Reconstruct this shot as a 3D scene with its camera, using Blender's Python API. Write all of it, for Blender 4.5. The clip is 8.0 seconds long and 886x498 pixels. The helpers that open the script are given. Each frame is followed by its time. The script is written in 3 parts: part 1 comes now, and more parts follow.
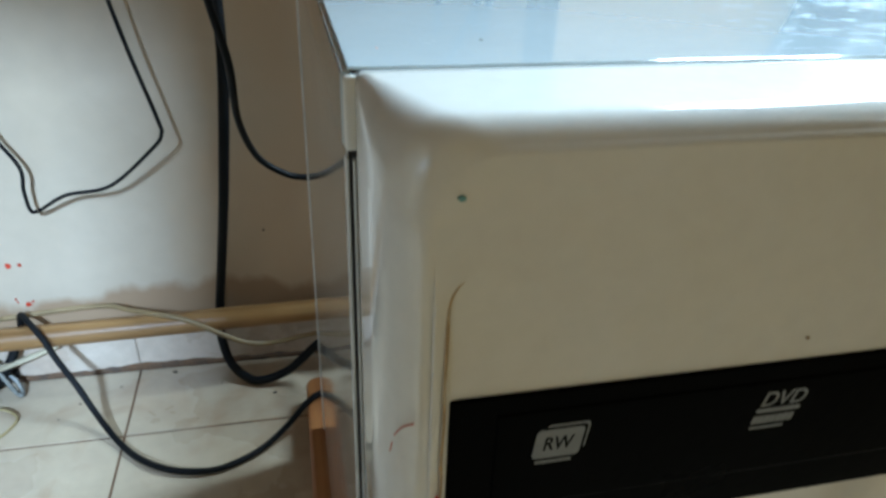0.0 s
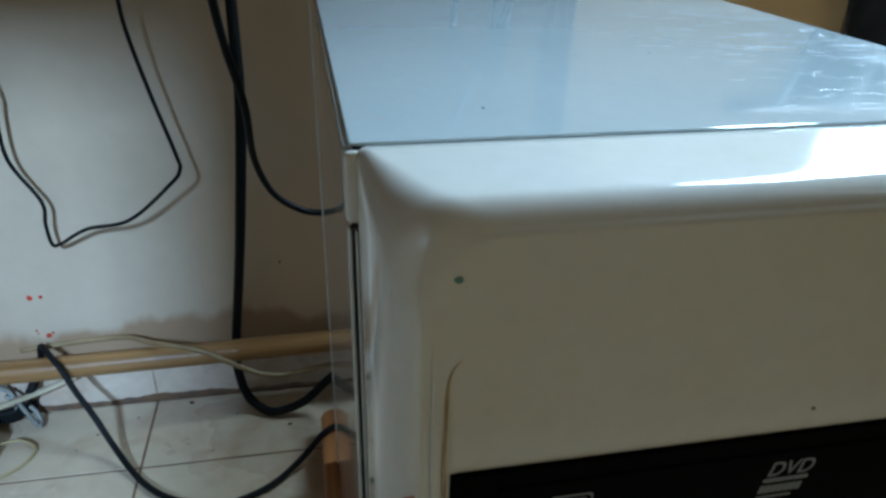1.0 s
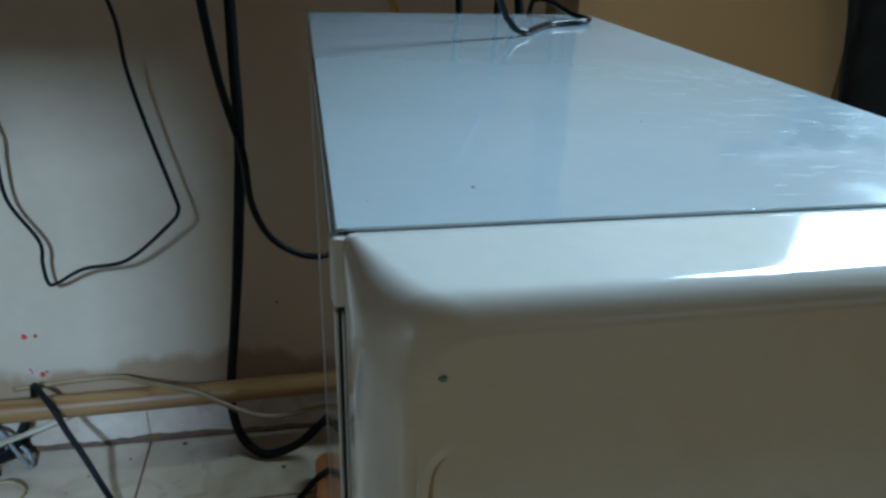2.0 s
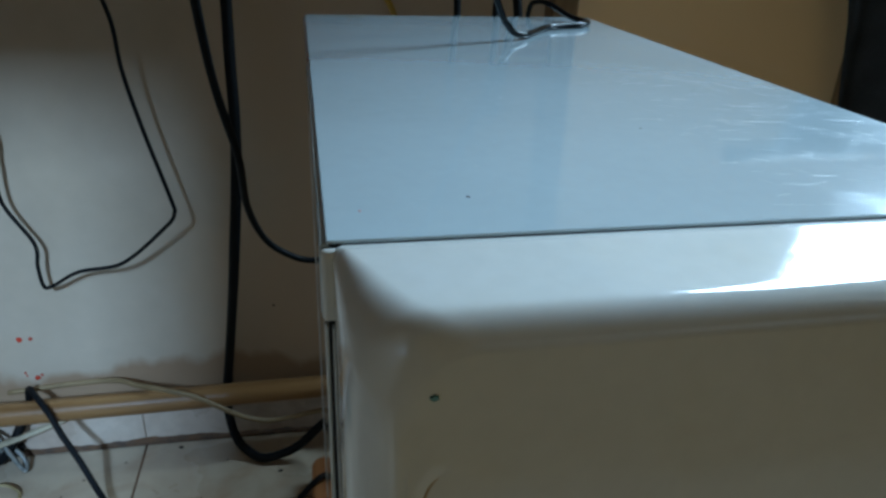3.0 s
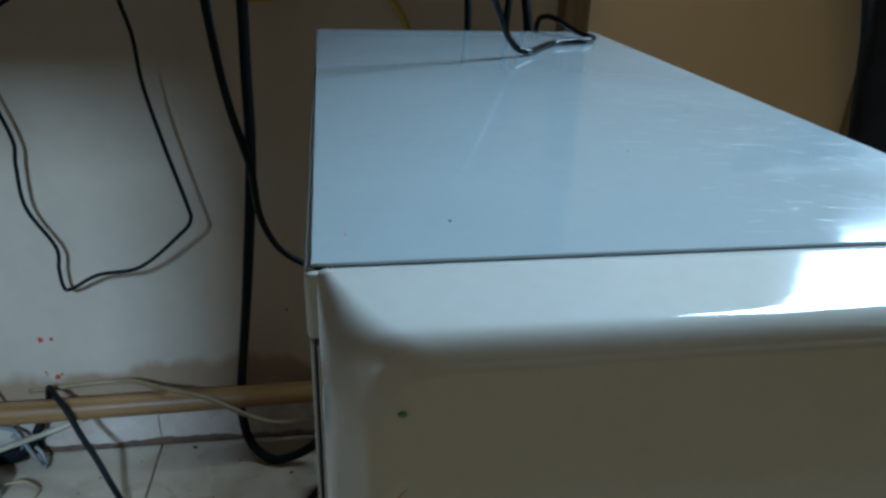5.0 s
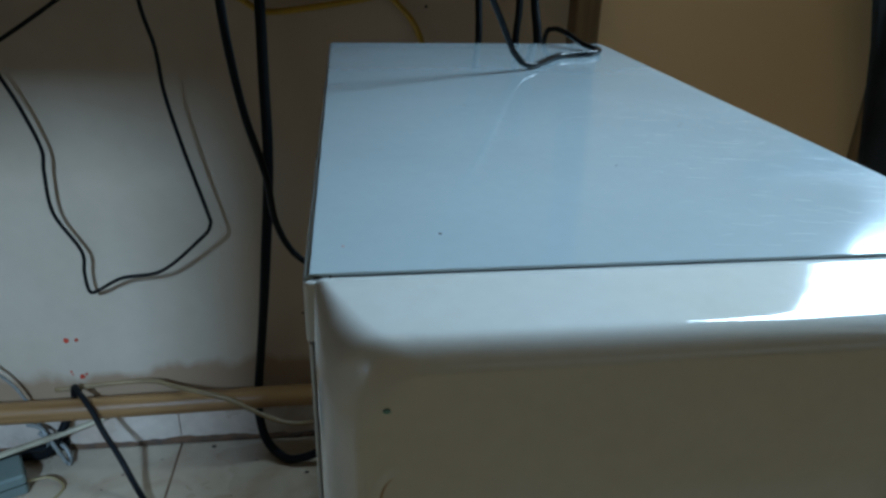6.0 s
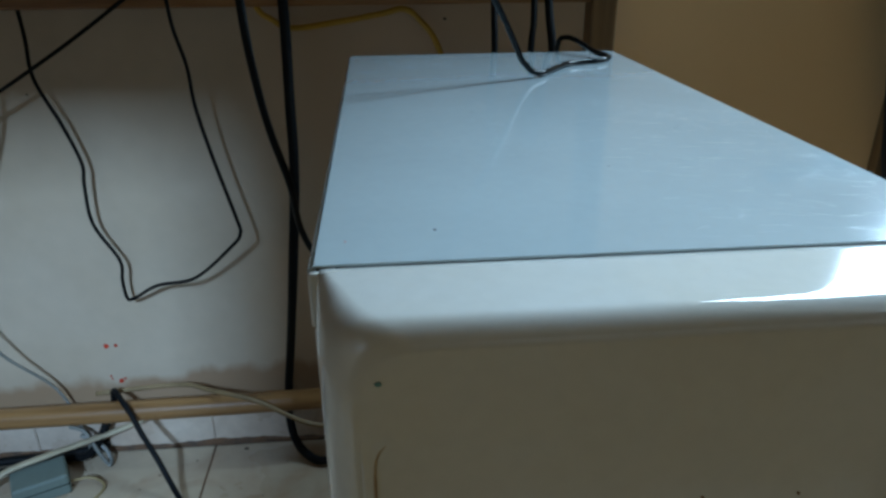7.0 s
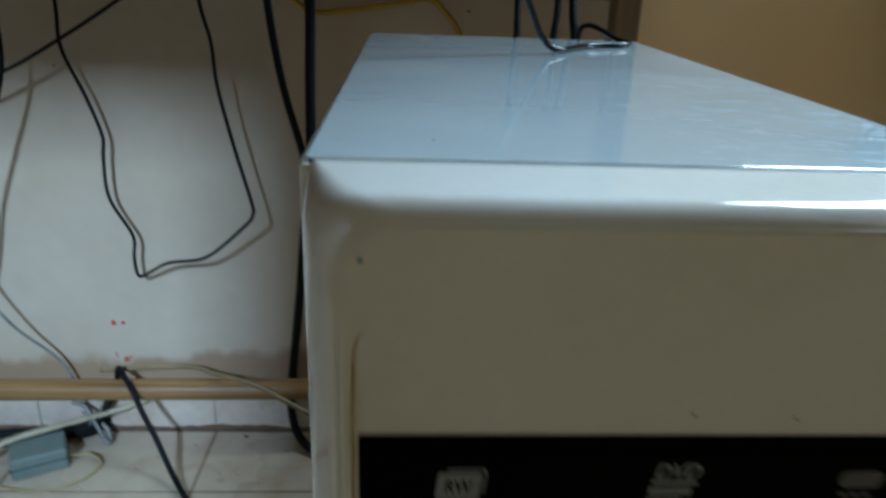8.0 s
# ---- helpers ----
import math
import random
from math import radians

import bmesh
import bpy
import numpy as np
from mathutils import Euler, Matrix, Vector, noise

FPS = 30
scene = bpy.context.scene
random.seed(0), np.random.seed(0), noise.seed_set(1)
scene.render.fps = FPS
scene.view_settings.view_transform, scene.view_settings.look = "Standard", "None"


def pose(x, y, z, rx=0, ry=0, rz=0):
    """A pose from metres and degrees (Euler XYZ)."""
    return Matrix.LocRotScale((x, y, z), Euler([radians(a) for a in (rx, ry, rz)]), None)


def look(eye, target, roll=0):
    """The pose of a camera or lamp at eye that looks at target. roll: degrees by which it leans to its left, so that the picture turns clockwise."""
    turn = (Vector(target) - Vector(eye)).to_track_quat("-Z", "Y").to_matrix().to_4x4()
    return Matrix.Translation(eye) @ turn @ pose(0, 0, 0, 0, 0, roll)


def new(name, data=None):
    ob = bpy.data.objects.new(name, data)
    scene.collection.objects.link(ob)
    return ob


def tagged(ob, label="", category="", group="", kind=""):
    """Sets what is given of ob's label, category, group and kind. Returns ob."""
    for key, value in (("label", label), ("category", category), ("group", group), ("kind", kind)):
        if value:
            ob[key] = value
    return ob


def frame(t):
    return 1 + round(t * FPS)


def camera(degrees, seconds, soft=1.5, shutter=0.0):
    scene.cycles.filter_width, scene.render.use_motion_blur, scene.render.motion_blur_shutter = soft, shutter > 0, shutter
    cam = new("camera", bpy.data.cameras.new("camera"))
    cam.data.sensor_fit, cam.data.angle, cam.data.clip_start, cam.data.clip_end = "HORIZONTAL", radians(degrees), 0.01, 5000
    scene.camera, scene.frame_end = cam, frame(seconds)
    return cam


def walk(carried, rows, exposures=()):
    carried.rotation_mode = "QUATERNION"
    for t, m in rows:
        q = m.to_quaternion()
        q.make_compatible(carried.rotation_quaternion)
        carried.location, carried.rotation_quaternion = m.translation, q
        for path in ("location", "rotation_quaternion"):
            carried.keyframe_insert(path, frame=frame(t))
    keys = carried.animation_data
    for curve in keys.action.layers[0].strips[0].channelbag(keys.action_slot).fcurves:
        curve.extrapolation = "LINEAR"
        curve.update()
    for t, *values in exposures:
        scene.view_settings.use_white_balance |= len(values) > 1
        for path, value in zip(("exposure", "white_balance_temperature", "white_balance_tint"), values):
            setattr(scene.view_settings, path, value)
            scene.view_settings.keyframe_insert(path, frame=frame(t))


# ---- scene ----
cam = camera(64.5, 8.0, soft=2.8, shutter=0.8)
PATH = [
    (0, (-0.00862, -0.1015, 0.48903), (0.38434, 1.59648, -0.49203), 2.32),
    (0.5, (-0.0058, -0.09953, 0.49461), (0.35869, 1.62227, -0.45542), 1.84),
    (1, (-0.00455, -0.09834, 0.49865), (0.34111, 1.63907, -0.42975), 1.44),
    (1.5, (-0.00185, -0.09489, 0.49905), (0.34405, 1.65567, -0.40423), 1.96),
    (2, (-0.00103, -0.09278, 0.50825), (0.34827, 1.68341, -0.34213), 1.93),
    (3.5, (0.00142, -0.08778, 0.50931), (0.35127, 1.69003, -0.33745), 2.18),
    (4, (0.0014, -0.08958, 0.51122), (0.31489, 1.69806, -0.32906), 2.36),
    (4.5, (0.0051, -0.09175, 0.51341), (0.31941, 1.69408, -0.33041), 2.19),
    (6, (0.01379, -0.1086, 0.52438), (0.25468, 1.69307, -0.30985), 1.50),
    (6.5, (0.01964, -0.1153, 0.52669), (0.232, 1.68973, -0.30805), 0.83),
    (7, (0.02242, -0.12626, 0.5276), (0.17115, 1.6958, -0.28354), -0.42),
    (7.2, (0.02332, -0.12717, 0.52395), (0.15145, 1.69068, -0.30007), -0.47),
    (7.5, (0.02336, -0.11891, 0.50673), (0.00667, 1.70808, -0.3068), -0.84),
    (7.8, (0.02861, -0.11106, 0.50066), (0.07563, 1.73746, -0.26142), 0.03),
    (7.9, (0.02871, -0.12433, 0.49845), (0.10171, 1.72975, -0.24792), 1.11),
    (8, (0.02868, -0.13499, 0.49672), (0.12743, 1.71852, -0.2481), 2.19),
]
EXPOSURES = [(0, 1.6, 6700, 13), (0.5, 1.3, 6600, 12), (1.0, 0.85, 6300, 11), (1.5, 0.65, 6300, 10), (2.2, 0.35, 6200, 10), (3.5, 0.3, 6150, 10), (4.5, 0.15, 6150, 10), (6.0, 0.13, 6200, 10), (7.0, 0.25, 6400, 11), (8.0, 0.67, 6500, 12)]
walk(cam, [(t, look(eye, target, roll)) for t, eye, target, roll in PATH], EXPOSURES)

# ---- light ----
world = bpy.data.worlds.new("sky")
scene.world = world
world.use_nodes = True
wn = world.node_tree.nodes
sky = wn.new("ShaderNodeTexSky")
sky.sky_type, sky.sun_disc = "NISHITA", False
sky.sun_elevation, sky.sun_rotation = radians(40), radians(120)
wn["Background"].inputs["Strength"].default_value = 0.15
world.node_tree.links.new(sky.outputs[0], wn["Background"].inputs["Color"])


def area(name, m, sx, sy, watts, colour, spread):
    """A lamp that fills a window opening and stands in for the sky's light."""
    lamp = bpy.data.lights.new(name, "AREA")
    lamp.shape, lamp.size, lamp.size_y, lamp.energy, lamp.color = "RECTANGLE", sx, sy, watts, colour
    lamp.spread = radians(spread)
    ob = new(name, lamp)
    ob.matrix_world = m
    return ob


# far window behind the camera, and the window beside the desk
area("window_light_far", look((-0.41, -2.56, 2.05), (-0.24, 0.5, 0.2)), 0.28, 0.34, 19.5, (0.425, 0.68, 1.0), 88)
area("window_light_near", look((0.711, 0.560, 0.99), (0.128, 0.15, 0.45)), 0.29, 0.57, 7.7, (0.54, 0.80, 1.0), 104)

# ---- materials ----


def mat(name, colour, rough=0.5, metal=0.0, vary=0.12, big=4.0, fine=90.0, bump=0.08, tint=None, gloss_vary=0.1, coat=0.0):
    """A surface with stains at one scale and grain at another, in object space metres."""
    m = bpy.data.materials.new(name)
    m.use_nodes = True
    n, k = m.node_tree.nodes, m.node_tree.links
    b = n["Principled BSDF"]
    geo = n.new("ShaderNodeNewGeometry")
    n1, n2 = n.new("ShaderNodeTexNoise"), n.new("ShaderNodeTexNoise")
    n1.inputs["Scale"].default_value, n1.inputs["Detail"].default_value = big, 5
    n2.inputs["Scale"].default_value, n2.inputs["Detail"].default_value = fine, 4
    k.new(geo.outputs["Position"], n1.inputs["Vector"])
    k.new(geo.outputs["Position"], n2.inputs["Vector"])
    ramp = n.new("ShaderNodeValToRGB")
    dark = tint if tint else tuple(c * (1 - 2.2 * vary) for c in colour)
    ramp.color_ramp.elements[0].color = (*dark, 1)
    ramp.color_ramp.elements[0].position = 0.32
    ramp.color_ramp.elements[1].color = (*colour, 1)
    ramp.color_ramp.elements[1].position = 0.62
    k.new(n1.outputs["Fac"], ramp.inputs["Fac"])
    mix = n.new("ShaderNodeMix")
    mix.data_type, mix.blend_type = "RGBA", "MULTIPLY"
    grain = n.new("ShaderNodeMapRange")
    grain.inputs["From Min"].default_value, grain.inputs["From Max"].default_value = 0.3, 0.7
    grain.inputs["To Min"].default_value, grain.inputs["To Max"].default_value = 1 - vary, 1.0
    k.new(n2.outputs["Fac"], grain.inputs["Value"])
    mix.inputs["Factor"].default_value = 1.0
    k.new(ramp.outputs["Color"], mix.inputs["A"])
    k.new(grain.outputs["Result"], mix.inputs["B"])
    k.new(mix.outputs["Result"], b.inputs["Base Color"])
    rr = n.new("ShaderNodeMapRange")
    rr.inputs["To Min"].default_value, rr.inputs["To Max"].default_value = max(0.03, rough - gloss_vary), min(1, rough + gloss_vary)
    rr.inputs["From Min"].default_value, rr.inputs["From Max"].default_value = 0.3, 0.7
    k.new(n1.outputs["Fac"], rr.inputs["Value"])
    k.new(rr.outputs["Result"], b.inputs["Roughness"])
    b.inputs["Metallic"].default_value = metal
    b.inputs["Coat Weight"].default_value = coat
    if bump:
        bp = n.new("ShaderNodeBump")
        bp.inputs["Strength"].default_value, bp.inputs["Distance"].default_value = bump, 0.002
        k.new(n2.outputs["Fac"], bp.inputs["Height"])
        k.new(bp.outputs["Normal"], b.inputs["Normal"])
    return m


def wood(name, light, dark, along="Y", rough=0.45):
    """Wood with grain stretched along one axis."""
    m = mat(name, light, rough, 0, 0.1, 6, 120, 0.1)
    n, k = m.node_tree.nodes, m.node_tree.links
    b = n["Principled BSDF"]
    geo, mp, nz, ramp = n.new("ShaderNodeNewGeometry"), n.new("ShaderNodeMapping"), n.new("ShaderNodeTexNoise"), n.new("ShaderNodeValToRGB")
    mp.inputs["Scale"].default_value = {"X": (6, 130, 130), "Y": (130, 6, 130), "Z": (130, 130, 6)}[along]
    nz.inputs["Scale"].default_value, nz.inputs["Detail"].default_value = 1.0, 6
    k.new(geo.outputs["Position"], mp.inputs["Vector"])
    k.new(mp.outputs["Vector"], nz.inputs["Vector"])
    ramp.color_ramp.elements[0].color, ramp.color_ramp.elements[1].color = (*dark, 1), (*light, 1)
    ramp.color_ramp.elements[0].position, ramp.color_ramp.elements[1].position = 0.3, 0.65
    k.new(nz.outputs["Fac"], ramp.inputs["Fac"])
    k.new(ramp.outputs["Color"], b.inputs["Base Color"])
    return m


def scratched(name, colour, rough):
    """Glossy sheet-metal paint with smears and fine rubbed scratches."""
    m = mat(name, colour, rough, 0, 0.03, 9, 200, 0.0, gloss_vary=0.05)
    n, k = m.node_tree.nodes, m.node_tree.links
    b = n["Principled BSDF"]
    geo, mp, nz = n.new("ShaderNodeNewGeometry"), n.new("ShaderNodeMapping"), n.new("ShaderNodeTexNoise")
    mp.inputs["Scale"].default_value = (210, 2600, 210)
    nz.inputs["Distortion"].default_value = 0.5
    nz.inputs["Scale"].default_value, nz.inputs["Detail"].default_value = 1.0, 3
    k.new(geo.outputs["Position"], mp.inputs["Vector"])
    k.new(mp.outputs["Vector"], nz.inputs["Vector"])
    patch = n.new("ShaderNodeTexNoise")
    patch.inputs["Scale"].default_value = 22
    k.new(geo.outputs["Position"], patch.inputs["Vector"])
    a, c, mul, add = n.new("ShaderNodeMapRange"), n.new("ShaderNodeMapRange"), n.new("ShaderNodeMath"), n.new("ShaderNodeMath")
    a.inputs["From Min"].default_value, a.inputs["From Max"].default_value = 0.60, 0.72
    c.inputs["From Min"].default_value, c.inputs["From Max"].default_value = 0.47, 0.62
    k.new(nz.outputs["Fac"], a.inputs["Value"])
    k.new(patch.outputs["Fac"], c.inputs["Value"])
    mul.operation = "MULTIPLY"
    k.new(a.outputs["Result"], mul.inputs[0])
    k.new(c.outputs["Result"], mul.inputs[1])
    # the paint is rubbed dull towards the open side
    sep, wob, dull = n.new("ShaderNodeSeparateXYZ"), n.new("ShaderNodeMath"), n.new("ShaderNodeMapRange")
    k.new(geo.outputs["Position"], sep.inputs[0])
    wob.operation = "MULTIPLY_ADD"
    wob.inputs[1].default_value = 0.10
    k.new(patch.outputs["Fac"], wob.inputs[0])
    k.new(sep.outputs["X"], wob.inputs[2])
    dull.inputs["From Min"].default_value, dull.inputs["From Max"].default_value = 0.17, 0.26
    dull.inputs["To Min"].default_value, dull.inputs["To Max"].default_value = 0.0, 0.13
    k.new(wob.outputs[0], dull.inputs["Value"])
    worn = n.new("ShaderNodeMath")
    k.new(b.inputs["Roughness"].links[0].from_socket, worn.inputs[0])
    k.new(dull.outputs["Result"], worn.inputs[1])
    old = worn.outputs[0]
    add.operation = "MULTIPLY_ADD"
    add.inputs[1].default_value = 0.22
    k.new(mul.outputs[0], add.inputs[0])
    k.new(old, add.inputs[2])
    k.new(add.outputs[0], b.inputs["Roughness"])
    rub = n.new("ShaderNodeMath")
    rub.operation = "MULTIPLY"
    rub.inputs[1].default_value = 0.6
    k.new(add.outputs[0], rub.inputs[0])
    k.new(rub.outputs[0], b.inputs["Coat Roughness"])
    bp = n.new("ShaderNodeBump")
    bp.inputs["Strength"].default_value, bp.inputs["Distance"].default_value = 0.05, 0.0001
    k.new(mul.outputs[0], bp.inputs["Height"])
    k.new(bp.outputs["Normal"], b.inputs["Normal"])
    k.new(bp.outputs["Normal"], b.inputs["Coat Normal"])
    return m


def tile_mat():
    m = mat("floor_tile_glaze", (0.53, 0.425, 0.30), 0.28, 0, 0.1, 7, 60, 0.04, tint=(0.42, 0.325, 0.235), gloss_vary=0.1)
    n, k = m.node_tree.nodes, m.node_tree.links
    b = n["Principled BSDF"]
    info, mix = n.new("ShaderNodeObjectInfo"), n.new("ShaderNodeMix")
    rr = n.new("ShaderNodeMapRange")
    rr.inputs["To Min"].default_value, rr.inputs["To Max"].default_value = 0.93, 1.04
    k.new(info.outputs["Random"], rr.inputs["Value"])
    mix.data_type, mix.blend_type = "RGBA", "MULTIPLY"
    mix.inputs["Factor"].default_value = 1
    old = b.inputs["Base Color"].links[0].from_socket
    k.new(old, mix.inputs["A"])
    k.new(rr.outputs["Result"], mix.inputs["B"])
    # brown smears of trodden dirt
    geo, nz, rng, dirt = (n.new("ShaderNode" + t) for t in ("NewGeometry", "TexNoise", "MapRange", "Mix"))
    nz.inputs["Scale"].default_value, nz.inputs["Detail"].default_value, nz.inputs["Distortion"].default_value = 13, 7, 1.2
    k.new(geo.outputs["Position"], nz.inputs["Vector"])
    rng.inputs["From Min"].default_value, rng.inputs["From Max"].default_value = 0.50, 0.72
    rng.inputs["To Min"].default_value, rng.inputs["To Max"].default_value = 0.0, 0.55
    k.new(nz.outputs["Fac"], rng.inputs["Value"])
    dirt.data_type = "RGBA"
    dirt.inputs["B"].default_value = (0.33, 0.20, 0.115, 1)
    k.new(mix.outputs["Result"], dirt.inputs["A"])
    k.new(rng.outputs["Result"], dirt.inputs["Factor"])
    k.new(dirt.outputs["Result"], b.inputs["Base Color"])
    return m


M_WALL = mat("cream_wall_paint", (0.55, 0.45, 0.335), 0.5, 0, 0.06, 5, 55, 0.12, tint=(0.48, 0.375, 0.26))


def warm_light_tint(m, tan, start, end):
    """Mixes a tan for warm shade and bounce into the wall, with an uneven edge."""
    n, k = m.node_tree.nodes, m.node_tree.links
    b = n["Principled BSDF"]
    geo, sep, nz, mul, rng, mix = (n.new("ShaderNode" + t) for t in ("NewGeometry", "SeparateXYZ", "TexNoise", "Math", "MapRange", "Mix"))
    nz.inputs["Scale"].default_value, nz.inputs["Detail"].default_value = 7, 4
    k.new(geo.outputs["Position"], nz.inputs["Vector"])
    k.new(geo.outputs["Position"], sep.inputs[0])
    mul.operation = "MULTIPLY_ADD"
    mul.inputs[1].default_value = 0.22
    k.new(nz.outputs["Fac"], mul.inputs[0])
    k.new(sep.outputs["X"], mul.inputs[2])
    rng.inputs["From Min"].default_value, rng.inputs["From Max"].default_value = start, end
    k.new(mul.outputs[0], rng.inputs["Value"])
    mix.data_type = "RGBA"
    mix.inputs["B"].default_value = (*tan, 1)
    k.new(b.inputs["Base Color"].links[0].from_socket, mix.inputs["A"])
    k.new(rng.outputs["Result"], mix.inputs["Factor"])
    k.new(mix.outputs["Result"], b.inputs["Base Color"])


def damp_stain(m, brown):
    """A brown, uneven damp stain on the plaster above the skirting."""
    n, k = m.node_tree.nodes, m.node_tree.links
    b = n["Principled BSDF"]
    geo, sep, mp, nz, mul, rng, mix = (n.new("ShaderNode" + t) for t in ("NewGeometry", "SeparateXYZ", "Mapping", "TexNoise", "Math", "MapRange", "Mix"))
    mp.inputs["Scale"].default_value = (1, 1, 0.5)
    nz.inputs["Scale"].default_value, nz.inputs["Detail"].default_value = 13, 6
    k.new(geo.outputs["Position"], mp.inputs["Vector"])
    k.new(mp.outputs["Vector"], nz.inputs["Vector"])
    k.new(geo.outputs["Position"], sep.inputs[0])
    mul.operation = "MULTIPLY_ADD"
    mul.inputs[1].default_value = -0.095
    k.new(nz.outputs["Fac"], mul.inputs[0])
    k.new(sep.outputs["Z"], mul.inputs[2])
    rng.inputs["From Min"].default_value, rng.inputs["From Max"].default_value = 0.040, 0.053
    rng.inputs["To Min"].default_value, rng.inputs["To Max"].default_value = 0.85, 0.0
    k.new(mul.outputs[0], rng.inputs["Value"])
    mix.data_type = "RGBA"
    mix.inputs["B"].default_value = (*brown, 1)
    k.new(b.inputs["Base Color"].links[0].from_socket, mix.inputs["A"])
    k.new(rng.outputs["Result"], mix.inputs["Factor"])
    k.new(mix.outputs["Result"], b.inputs["Base Color"])


# warm shade beside the case, then a lighter warm tan further right, as colour
warm_light_tint(M_WALL, (0.56, 0.405, 0.265), -0.01, 0.09)
warm_light_tint(M_WALL, (0.80, 0.50, 0.24), 0.27, 0.36)
damp_stain(M_WALL, (0.33, 0.20, 0.11))
M_TAN = mat("brown_wall_paint", (0.46, 0.25, 0.11), 0.6, 0, 0.07, 6, 70, 0.10, tint=(0.40, 0.21, 0.09))
M_BEIGEWALL = mat("beige_wall_paint", (0.30, 0.172, 0.052), 0.6, 0, 0.07, 6, 70, 0.10, tint=(0.26, 0.143, 0.044))
M_TILE = tile_mat()
M_GROUT = mat("dirty_grout", (0.20, 0.11, 0.06), 0.9, 0, 0.25, 30, 300, 0.3)
M_SKIRT = mat("skirting_glaze", (0.62, 0.52, 0.42), 0.3, 0, 0.12, 14, 120, 0.05, tint=(0.48, 0.36, 0.27))
M_STAIN = mat("brown_mortar", (0.38, 0.25, 0.15), 0.9, 0, 0.2, 40, 260, 0.5, tint=(0.22, 0.115, 0.055))
M_JOINT = mat("floor_joint_grime", (0.15, 0.08, 0.042), 0.9, 0, 0.25, 60, 300, 0.4, tint=(0.07, 0.045, 0.03))
M_CEIL = mat("ceiling_paint", (0.32, 0.20, 0.11), 0.8)
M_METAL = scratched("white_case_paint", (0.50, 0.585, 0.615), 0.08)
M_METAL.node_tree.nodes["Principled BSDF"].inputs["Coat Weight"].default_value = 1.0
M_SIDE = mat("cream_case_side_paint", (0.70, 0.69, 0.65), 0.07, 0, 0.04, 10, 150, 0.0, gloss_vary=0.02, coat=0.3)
M_PLASTIC = mat("yellowed_white_plastic", (0.75, 0.75, 0.725), 0.12, 0, 0.04, 16, 220, 0.012, tint=(0.72, 0.70, 0.64), gloss_vary=0.05, coat=0.8)


def moulded(m):
    """Faint upright waves, as in thin moulded plastic."""
    n, k = m.node_tree.nodes, m.node_tree.links
    b = n["Principled BSDF"]
    geo, mp, nz, bp = n.new("ShaderNodeNewGeometry"), n.new("ShaderNodeMapping"), n.new("ShaderNodeTexNoise"), n.new("ShaderNodeBump")
    mp.inputs["Scale"].default_value = (330, 330, 26)
    nz.inputs["Scale"].default_value, nz.inputs["Detail"].default_value = 1.0, 3
    k.new(geo.outputs["Position"], mp.inputs["Vector"])
    k.new(mp.outputs["Vector"], nz.inputs["Vector"])
    bp.inputs["Strength"].default_value, bp.inputs["Distance"].default_value = 0.10, 0.0006
    k.new(nz.outputs["Fac"], bp.inputs["Height"])
    k.new(bp.outputs["Normal"], b.inputs["Coat Normal"])


moulded(M_PLASTIC)
M_SCRATCH = mat("rubbed_paint", (0.72, 0.77, 0.80), 0.30, 0, 0.05, 30, 300, 0.0)
M_EDGE = mat("bare_panel_edge", (0.80, 0.82, 0.82), 0.3, 0.0, 0.08, 30, 200, 0.05)
M_GAPSHADE = mat("gap_shade", (0.02, 0.02, 0.02), 0.8)
M_BLACK = mat("black_drive_plastic", (0.0022, 0.0025, 0.0028), 0.32, 0, 0.1, 20, 300, 0.05, gloss_vary=0.06)
M_BLACK.node_tree.nodes["Principled BSDF"].inputs["Specular IOR Level"].default_value = 0.012
M_PRINT = mat("grey_print", (0.24, 0.26, 0.28), 0.5, 0, 0.1, 60, 400, 0)
M_FADED = mat("faded_print", (0.10, 0.10, 0.105), 0.5, 0, 0.1, 60, 400, 0)
M_CABLE = mat("black_cable_rubber", (0.008, 0.009, 0.010), 0.55, 0, 0.15, 40, 300, 0.03, gloss_vary=0.06)
M_CABLE.node_tree.nodes["Principled BSDF"].inputs["Specular IOR Level"].default_value = 0.12
M_GLOSSCABLE = mat("glossy_black_cable", (0.006, 0.007, 0.008), 0.14, 0, 0.1, 40, 300, 0.0, gloss_vary=0.03)
M_GLOSSCABLE.node_tree.nodes["Principled BSDF"].inputs["Specular IOR Level"].default_value = 0.2
M_BEIGE = mat("beige_cable_sheath", (0.30, 0.205, 0.10), 0.5, 0, 0.12, 40, 300, 0.05)
M_CREAM = mat("cream_flat_cable", (0.52, 0.44, 0.30), 0.5, 0, 0.12, 40, 300, 0.05)
M_GREYC = mat("grey_cable_sheath", (0.26, 0.26, 0.23), 0.45, 0, 0.12, 40, 300, 0.05)
M_YELLOW = mat("yellow_cable_sheath", (0.55, 0.32, 0.03), 0.45, 0, 0.1, 40, 300, 0.05)
M_TANWIRE = mat("tan_wire", (0.38, 0.28, 0.13), 0.5, 0, 0.1, 40, 300, 0.05)
M_ADAPT = mat("grey_green_plastic", (0.15, 0.19, 0.165), 0.45, 0, 0.08, 30, 250, 0.05)
M_POLE = wood("varnished_pole_wood", (0.33, 0.175, 0.065), (0.19, 0.09, 0.03), "X", 0.35)
M_ORANGE = wood("orange_stained_wood", (0.42, 0.17, 0.055), (0.28, 0.10, 0.03), "Y", 0.45)
M_DESK = wood("brown_desk_wood", (0.34, 0.165, 0.06), (0.20, 0.09, 0.03), "X", 0.5)
